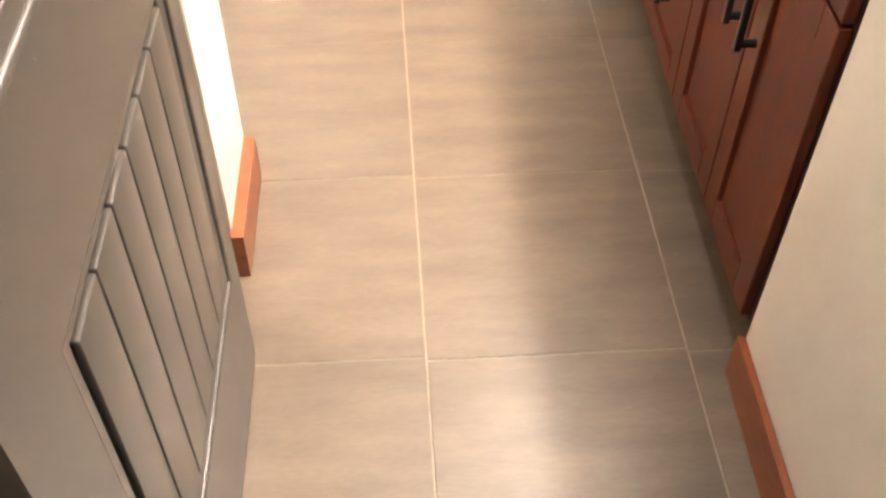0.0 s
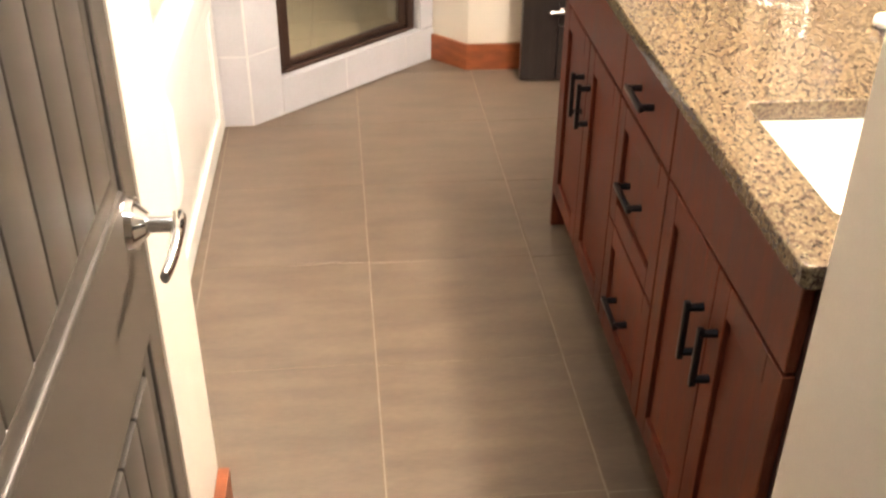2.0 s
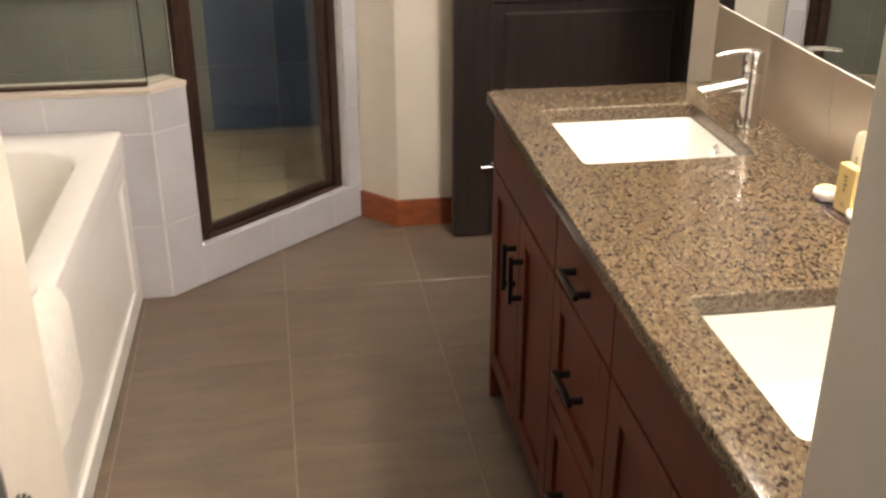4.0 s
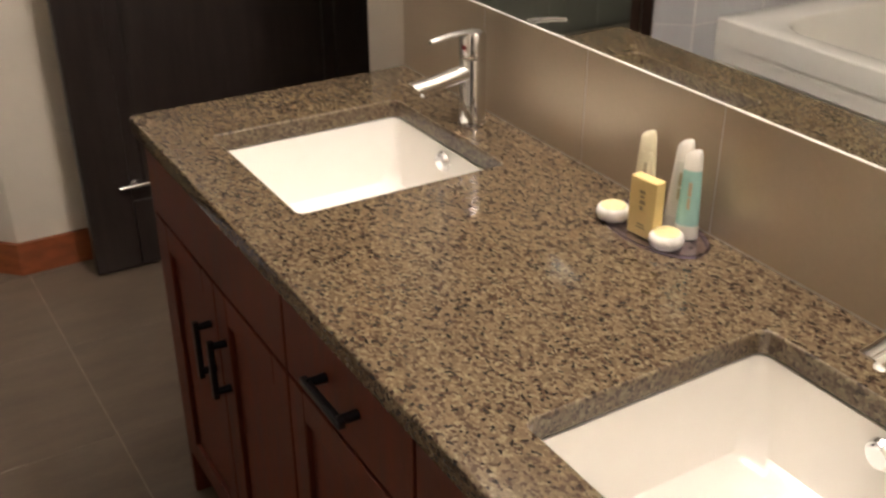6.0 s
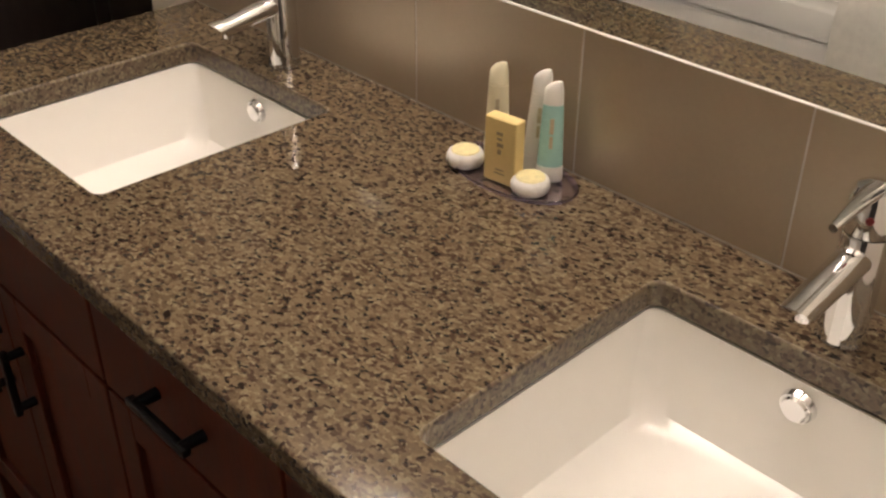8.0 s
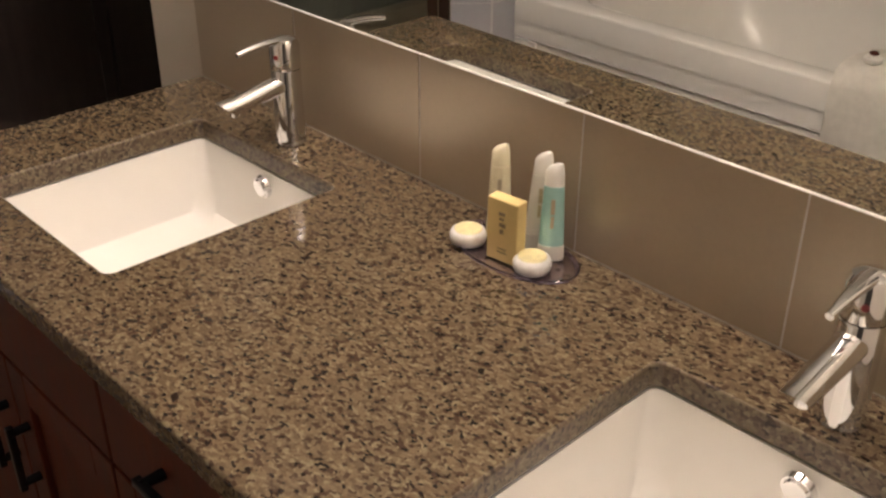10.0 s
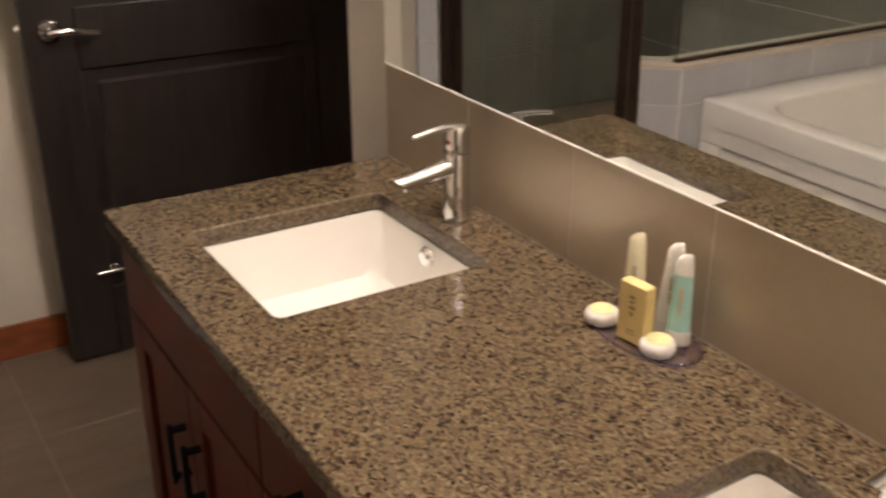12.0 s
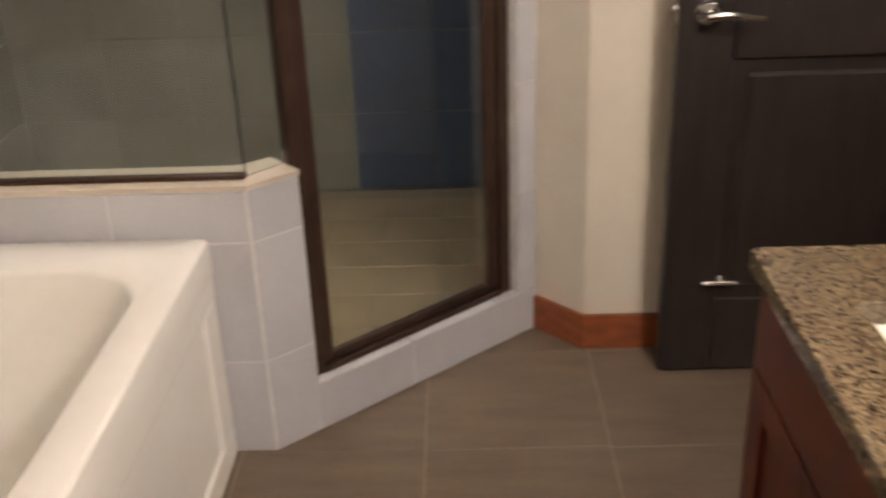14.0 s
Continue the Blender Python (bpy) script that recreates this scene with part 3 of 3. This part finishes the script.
for ya, ym, yb in ((0.024, 0.293, 0.580), (0.955, 1.262, 1.566)):
    framed_front("false_front", ya, yb, 0.687, 0.828, flat=True)
    for a, b, hy in ((ya, ym - 0.0015, ym - 0.036), (ym + 0.0015, yb, ym + 0.036)):
        d_ = framed_front("door", a, b, 0.118, 0.680)
        bar_pull(hy, 0.535, True, d_)
for za, zb, flat, hz in ((0.687, 0.828, True, 0.757), (0.402, 0.680, False, 0.541), (0.118, 0.396, False, 0.257)):
    d_ = framed_front("drawer", 0.586, 0.949, za, zb, 0.05, flat)
    bar_pull(0.768, hz, False, d_)
keep_in(vanity)

# the counter: a slab with two cut-outs, its edges eased
counter = tagged(holder("countertop", 0.28, 0.8, TOP), "polished brown speckled granite countertop with eased edges", "countertop")
bm = bmesh.new()
CX0, CX1 = 0.0, 0.580


def counter_outline(z, inset):
    return round_rect(CX0 + inset, CX1 - inset * 0.2, 0.001 + inset * 0.2, VY1 - inset, 0.012, z, 3)


def hole_outline(b, z, inset):
    return round_rect(b[0] - inset, b[1] + inset, b[2] - inset, b[3] + inset, 0.015, z, 4)


def loop_of(pts):
    vs = [bm.verts.new(p) for p in pts]
    return vs, [bm.edges.new((vs[i], vs[(i + 1) % len(vs)])) for i in range(len(vs))]


def skin(a, b):
    for i in range(len(a)):
        bm.faces.new((a[i], a[(i + 1) % len(a)], b[(i + 1) % len(b)], b[i]))


EASE = [(TOP - 0.005 + 0.005 * math.cos(a), 0.005 - 0.005 * math.sin(a)) for a in [radians(15 * k) for k in range(7)]] + [(TOP - 0.029, 0.0), (TOP - 0.034, 0.005)]
outer_loops = [loop_of(counter_outline(z, i)) for z, i in EASE]
hole_loops = [[loop_of(hole_outline(b, z, i * 0.6)) for z, i in EASE] for b in BASINS]
for loops in (outer_loops, *hole_loops):
    for (a, _), (b, _) in zip(loops, loops[1:]):
        skin(a, b)
for k in (0, -1):
    edges = outer_loops[k][1] + [e for h in hole_loops for e in h[k][1]]
    bmesh.ops.triangle_fill(bm, use_beauty=True, edges=edges)
slab = made(bm, "slab", STONE, counter, 10)
slab.data.materials.append(CUT_STONE)
for face in slab.data.polygons:
    inside = 0.05 < face.center.x < 0.5 and 0.05 < face.center.y < VY1 - 0.05
    face.material_index = 1 if inside and abs(face.normal.z) < 0.995 else 0
keep_in(counter)


def basin(b):
    xa, xb, ya, yb = b
    th = tagged(holder("sink_basin", (xa + xb) / 2, (ya + yb) / 2, 0.69), "white rectangular undermount porcelain sink, dry and clean", "sink", "vanity sinks")
    nonlocal_bm = bmesh.new()
    z0 = TOP - 0.035
    runs = [(-0.02, 0.03, z0 - 0.012), (-0.02, 0.03, z0), (0.0, 0.015, z0), (0.003, 0.018, z0 - 0.02), (0.008, 0.03, z0 - 0.09), (0.018, 0.035, z0 - 0.118), (0.04, 0.04, z0 - 0.128), (0.13, 0.03, z0 - 0.134), (0.158, 0.01, z0 - 0.136)]
    rings_in(nonlocal_bm, [round_rect(xa - 0.001 + i, xb + 0.001 - i, ya - 0.001 + i, yb + 0.001 - i, r, z, 6) for i, r, z in runs], False, True)
    made(nonlocal_bm, "bowl", PORCELAIN, th, 45)
    m_ = bmesh.new()
    cx, cy = xb - 0.085, (ya + yb) / 2
    tube_in(m_, (cx, cy, z0 - 0.138), (cx, cy, z0 - 0.127), 0.027, 0.025, 28)
    tube_in(m_, (cx, cy, z0 - 0.128), (cx, cy, z0 - 0.123), 0.019, 0.016, 28)
    made(m_, "drain", CHROME, th, 40)
    m_ = bmesh.new()
    tube_in(m_, (xb - 0.003, cy, z0 - 0.025), (xb - 0.010, cy, z0 - 0.026), 0.0195, 0.0175, 28)
    tube_in(m_, (xb - 0.009, cy, z0 - 0.026), (xb - 0.014, cy, z0 - 0.0265), 0.016, 0.0135, 28)
    made(m_, "overflow", CHROME, th, 40)
    return keep_in(th)


for b in BASINS:
    basin(b)


def faucet(x, y):
    th = tagged(holder("faucet", x, y, TOP), "chrome single-lever faucet with an angled spout", "faucet", "vanity faucets")
    m_ = bmesh.new()
    body = [(0.0, 0.0245), (0.002, 0.0255), (0.005, 0.0250), (0.010, 0.0238), (0.119, 0.0232), (0.1208, 0.0225)]
    rings_in(m_, [[(x + r * math.cos(a * math.tau / 32), y + r * math.sin(a * math.tau / 32), TOP + z) for a in range(32)] for z, r in body], True, True)
    made(m_, "body", CHROME, th, 35)
    m_ = bmesh.new()
    cap = [(0.1218, 0.0225), (0.1230, 0.0234), (0.158, 0.0235), (0.167, 0.019), (0.171, 0.010)]
    rings_in(m_, [[(x + r * math.cos(a * math.tau / 32), y + r * math.sin(a * math.tau / 32), TOP + z) for a in range(32)] for z, r in cap], True, True)
    made(m_, "cap", CHROME, th, 35)
    m_ = bmesh.new()
    p, q = Vector((x - 0.008, y, TOP + 0.098)), Vector((x - 0.112, y, TOP + 0.082))
    up = Vector((-0.16, 0, 1)).normalized()
    rl = []
    for k in range(9):
        s_ = k / 8
        c = p.lerp(q, s_)
        rl.append([tuple(c + Vector((0, 1, 0)) * (0.0175 - 0.002 * s_) * math.cos(a * math.tau / 24) + (up + Vector((-0.9, 0, 0)) * (s_ > 0.99)) * (0.0155 - 0.003 * s_) * math.sin(a * math.tau / 24)) for a in range(24)])
    rings_in(m_, rl, True, True)
    tube_in(m_, q + Vector((0.016, 0, -0.008)), q + Vector((0.016, 0, -0.0135)), 0.0075, 0.0075, 20)
    made(m_, "spout", CHROME, th, 40)
    m_ = bmesh.new()
    p, q = Vector((x, y, TOP + 0.166)), Vector((x - 0.086, y - 0.003, TOP + 0.160))
    rl = []
    for k in range(9):
        s_ = k / 8
        c = p.lerp(q, s_) + Vector((0, 0, 0.003 * math.sin(s_ * math.pi)))
        rl.append([tuple(c + Vector((0, 1, 0)) * (0.0115 - 0.0072 * s_) * math.cos(a * math.tau / 18) + Vector((0, 0, 1)) * (0.006 - 0.002 * s_) * math.sin(a * math.tau / 18)) for a in range(18)])
    rings_in(m_, rl, True, True)
    made(m_, "lever", CHROME, th, 50)
    m_ = bmesh.new()
    v = Vector((-0.94, -0.34, 0))
    c = Vector((x, y, TOP + 0.143)) + v * 0.0225
    tube_in(m_, c, c + v * 0.002, 0.0038, 0.0038, 16)
    made(m_, "red_mark", RED_DOT, th)
    return keep_in(th)


for x, y in ((0.490, 0.300), (0.511, 1.238)):
    faucet(x, y)

# ---- backsplash and mirror, on a wall that runs nearly a degree out of square ----
splash = structure(holder("backsplash", 0.56, 0.8, TOP), "satin grey-brown metallic backsplash tiles under the mirror", "backsplash")
box("bed", 0.5605, 0.572, 0.002, 1.592, TOP + 0.001, 1.058, WHITE_GROUT, splash)
box("edge_strip", 0.5558, 0.572, 0.002, 1.592, 1.0607, 1.0634, PEARL, splash, 0.0008, 1)
edges_y = [0.002, 0.108, 0.403, 0.698, 0.993, 1.288, 1.592]
for a, b in zip(edges_y, edges_y[1:]):
    box("tile", 0.5595, 0.5618, a + 0.0012, b - 0.0012, TOP + 0.0025, 1.0605, STEEL_TILE, splash, 0.0006, 1)
box("caulk", 0.5583, 0.5594, 0.004, 1.590, TOP + 0.0003, TOP + 0.0018, GROUT, splash)
keep_in(splash)
OUT_OF_SQUARE = pose(0.5595, 0.8, 0, 0, 0, -0.85) @ pose(-0.5595, -0.8, 0)
splash.matrix_world = OUT_OF_SQUARE @ Matrix.Translation(splash.location)
glass = tagged(box("mirror", 0.5578, 0.572, 0.004, 1.588, 1.0636, 1.95, MIRROR), "large frameless wall mirror over the vanity", "mirror")
glass.matrix_world = OUT_OF_SQUARE @ pose(0.5578, 0.8, 1.0636, 0, -0.25, 0) @ pose(-0.5578, -0.8, -1.0636)

# ---- toiletries on their tray ----
TX, TY = 0.497, 0.747
tray = tagged(holder("toiletry_tray", TX, TY, TOP), "smoky violet clear plastic oval tray", "tray")
bm = bmesh.new()


def oval(rx, ry, z, n=40):
    return [(TX + rx * math.cos(a * math.tau / n), TY + ry * math.sin(a * math.tau / n), TOP + z) for a in range(n)]


rings_in(bm, [oval(0.044, 0.087, 0.0015), oval(0.0495, 0.0935, 0.002), oval(0.0495, 0.0935, 0.0035), oval(0.044, 0.087, 0.0030)], True, True)
made(bm, "dish", VIOLET, tray, 50).visible_shadow = False
bm = bmesh.new()
lip = [oval(0.0498, 0.0940, 0.0020), oval(0.0545, 0.0995, 0.0085), oval(0.0530, 0.0980, 0.0095), oval(0.0498, 0.0940, 0.0040)]
rings_in(bm, lip + lip[:1])
made(bm, "rim", VIOLET_RIM, tray, 50).visible_shadow = False
keep_in(tray)
TRAY_TOP = TOP + 0.0037


def tube_bottle(x, y, turn, h, mat, cap_mat, label, lean=0.0):
    """A squeeze tube standing on its cap end: a round foot that flattens to a wide crimped, rounded top."""
    th = tagged(holder("toiletry_tube", x, y, TRAY_TOP), label, "toiletry tube", "toiletries")
    cs, sn = math.cos(turn), math.sin(turn)

    def ring(z, a, b):
        out_ = []
        for k in range(24):
            px, py = 0.86 * a * math.cos(k * math.tau / 24), 0.86 * b * math.sin(k * math.tau / 24)
            out_.append((x + px * cs - py * sn, y + px * sn + py * cs + lean * z, TRAY_TOP + z + (0.35 * px if z > 0.93 * h else 0)))
        return out_
    m_ = bmesh.new()
    rings_in(m_, [ring(0.0, 0.0185, 0.0115), ring(0.002, 0.0195, 0.0125), ring(h * 0.16, 0.019, 0.0123)], True, True)
    made(m_, "cap", cap_mat, th, 45)
    m_ = bmesh.new()
    rings_in(m_, [ring(h * 0.163, 0.0186, 0.0120), ring(h * 0.5, 0.0165, 0.0105), ring(h * 0.78, 0.0145, 0.0085)], True, True)
    made(m_, "tube", mat, th, 45)
    m_ = bmesh.new()
    rings_in(m_, [ring(h * 0.783, 0.0143, 0.0083), ring(h * 0.93, 0.0132, 0.0068), ring(h * 0.98, 0.0108, 0.0045), ring(h, 0.006, 0.002)], True, True)
    made(m_, "top", cap_mat, th, 45)
    m_ = bmesh.new()
    for k, (zz, ww, hh) in enumerate(((0.40, 0.004, 0.010), (0.46, 0.004, 0.006), (0.52, 0.005, 0.003), (0.56, 0.005, 0.009), (0.63, 0.005, 0.008))):
        c = Vector((x + sn * 0.0096, y - cs * 0.0096 + lean * h * zz, TRAY_TOP + h * zz))
        r = bmesh.ops.create_cube(m_, size=1, matrix=Matrix.Translation(c) @ Matrix.Rotation(turn, 4, "Z") @ Matrix.Diagonal((ww, 0.0012, hh, 1)))
    tagged(made(m_, "print", FAINT_INK, th), kind="stuff")
    return keep_in(th)


TURN_ = radians(-52)
tube_bottle(0.515, 0.790, TURN_, 0.130, CREAM, CREAM, "cream lotion tube standing on the plastic tray")
tube_bottle(0.529, 0.737, TURN_, 0.134, FROST, FROST, "frosted white toiletry tube standing on the plastic tray", -0.05)
tube_bottle(0.521, 0.706, TURN_, 0.129, TEAL, FROST, "teal gel tube with a white top on the tray")

soap_box = tagged(holder("soap_box", 0.47, 0.75, TRAY_TOP), "pale yellow cardboard soap box standing on the tray", "soap box")
bm = bmesh.new()
R = Matrix.Translation((0.477, 0.742, TRAY_TOP + 0.043)) @ Matrix.Rotation(radians(-84), 4, "Z")
bmesh.ops.create_cube(bm, size=1, matrix=R @ Matrix.Diagonal((0.047, 0.019, 0.085, 1)))
bmesh.ops.bevel(bm, geom=list(bm.edges), offset=0.0012, segments=1, affect="EDGES")
made(bm, "carton", YELLOW_CARD, soap_box)
bm = bmesh.new()
for px, pz, w, h in ((0.0, 0.024, 0.009, 0.004), (0.0, 0.017, 0.007, 0.003), (0.001, 0.009, 0.009, 0.005), (0.0, 0.000, 0.005, 0.006), (0.001, -0.024, 0.012, 0.0012), (0.001, -0.029, 0.015, 0.0012)):
    bmesh.ops.create_cube(bm, size=1, matrix=R @ Matrix.Translation((px, -0.0102, pz)) @ Matrix.Diagonal((w, 0.0008, h, 1)))
tagged(made(bm, "print", INK, soap_box), kind="stuff")
keep_in(soap_box)


def soap_puck(x, y):
    th = tagged(holder("wrapped_soap", x, y, TRAY_TOP), "round soap in white pleated wrap with yellow sticker", "soap", "wrapped soaps")
    m_ = bmesh.new()
    rl = []
    for r, z in ((0.017, 0.0), (0.0215, 0.002), (0.0238, 0.008), (0.0236, 0.013), (0.0215, 0.018), (0.017, 0.0205), (0.012, 0.021)):
        rl.append([(x + r * (1 + 0.018 * (k % 2)) * math.cos(k * math.tau / 48), y + r * (1 + 0.018 * (k % 2)) * math.sin(k * math.tau / 48), TRAY_TOP + z) for k in range(48)])
    rings_in(m_, rl, True, True)
    made(m_, "wrap", WRAP, th, 70)
    m_ = bmesh.new()
    tube_in(m_, (x, y, TRAY_TOP + 0.0200), (x, y, TRAY_TOP + 0.0215), 0.0182, 0.0172, 28)
    made(m_, "sticker", STICKER, th)
    return keep_in(th)


soap_puck(0.475, 0.806)
soap_puck(0.481, 0.701)

# ---- the vanity light, and unseen ceiling lamps added as fill ----
sconce = tagged(holder("vanity_light", 0.5, 0.8, 2.24), "frosted glass vanity light bar above the mirror", "wall lamp")
box("back_plate", 0.545, 0.581, 0.22, 1.38, 2.20, 2.28, NICKEL, sconce, 0.005)
for y in (0.3, 0.63, 0.97, 1.3):
    bm = bmesh.new()
    tube_in(bm, (0.546, y, 2.24), (0.49, y, 2.24), 0.01, 0.01, 12)
    made(bm, "arm", NICKEL, sconce, 40)
    bm = bmesh.new()
    tube_in(bm, (0.49, y, 2.19), (0.49, y, 2.30), 0.066, 0.046, 24)
    made(bm, "shade", GLOW, sconce, 40)
keep_in(sconce)
for x, y, power, colour in FILL_LAMPS:
    lampy = tagged(holder("fill_downlight", x, y, CEILING), "unseen round ceiling lamp added to brighten entry and shower", "ceiling lamp", "ceiling downlights")
    bm = bmesh.new()
    rings_in(bm, [[(x + r * math.cos(a * math.tau / 32), y + r * math.sin(a * math.tau / 32), CEILING - z) for a in range(32)] for r, z in ((0.11, 0.0005), (0.105, 0.012), (0.085, 0.012), (0.085, 0.002))])
    made(bm, "trim", PEARL, lampy, 40)
    bm = bmesh.new()
    tube_in(bm, (x, y, CEILING - 0.004), (x, y, CEILING - 0.001), 0.084, 0.084, 32)
    made(bm, "lens", LENS, lampy)
    keep_in(lampy)
    down_lamp(x, y, power, colour)

# ---- floor and shower tiles ----
floor = bpy.data.objects["floor"]
tile = tile_mesh("floor_tile", PITCH - JOINT, PITCH - 0.0022, 0.008, FLOOR_TILE, 0.0007)
for i in range(-3, 4):
    for j in range(-5, 7):
        u, v = -0.04 + (i + 0.5) * PITCH, 0.047 + (j + 0.5) * PITCH
        x, y = u - SKEW * v, v + SKEW * 0.0
        if not (-1.42 < x < 1.4):
            continue
        if (Vector((x, y)) - SW).dot(OUT) < -0.4:
            continue
        ob = new("tile", tile)
        ob.parent = floor
        ob.matrix_basis = pose(x, y, 0, 0, 0, 1.0)
tray_ob = structure(holder("shower_floor", -1.2, 3.2, 0), "tan mosaic-like tiled shower floor", "shower floor")
bm = bmesh.new()
pb = POST - OUT * 0.13
prism_in(bm, [(-2.13, SW.y + 0.13), (SW.x - 0.03, SW.y + 0.13), tuple(pb), tuple(SE - OUT * 0.13), (-0.24, 3.97), (-2.13, 3.97)], 0.001, 0.03)
made(bm, "bed", GROUT, tray_ob)
st = tile_mesh("shower_floor_tile", 0.196, 0.196, 0.006, SHOWER_FLOOR)
for i in range(10):
    for j in range(9):
        x, y = -2.22 + 0.2 * i, 2.58 + 0.2 * j - 0.0
        if y > 3.9 or (Vector((x, y)) - SE).dot(OUT) > -0.27 or x > -0.33:
            continue
        ob = new("tile", st)
        ob.parent = tray_ob
        ob.matrix_basis = pose(x, y, 0.034)
keep_in(tray_ob)
wt = tile_mesh("shower_wall_tile", 0.305, 0.305, 0.006, SHOWER_TILE)
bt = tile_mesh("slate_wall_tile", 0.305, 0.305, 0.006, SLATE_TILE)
back = bpy.data.objects["wall_shower_back"]
north = bpy.data.objects["wall_north"]
west = bpy.data.objects["wall_west"]
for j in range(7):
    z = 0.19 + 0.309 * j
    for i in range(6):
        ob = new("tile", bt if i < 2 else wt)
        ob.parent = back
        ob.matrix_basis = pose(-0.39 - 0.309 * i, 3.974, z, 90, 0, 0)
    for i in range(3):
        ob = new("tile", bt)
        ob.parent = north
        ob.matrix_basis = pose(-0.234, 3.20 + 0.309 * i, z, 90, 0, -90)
    for i in range(5):
        ob = new("tile", wt)
        ob.parent = west
        ob.matrix_basis = pose(-2.124, 2.62 + 0.309 * i, z, 90, 0, 90)
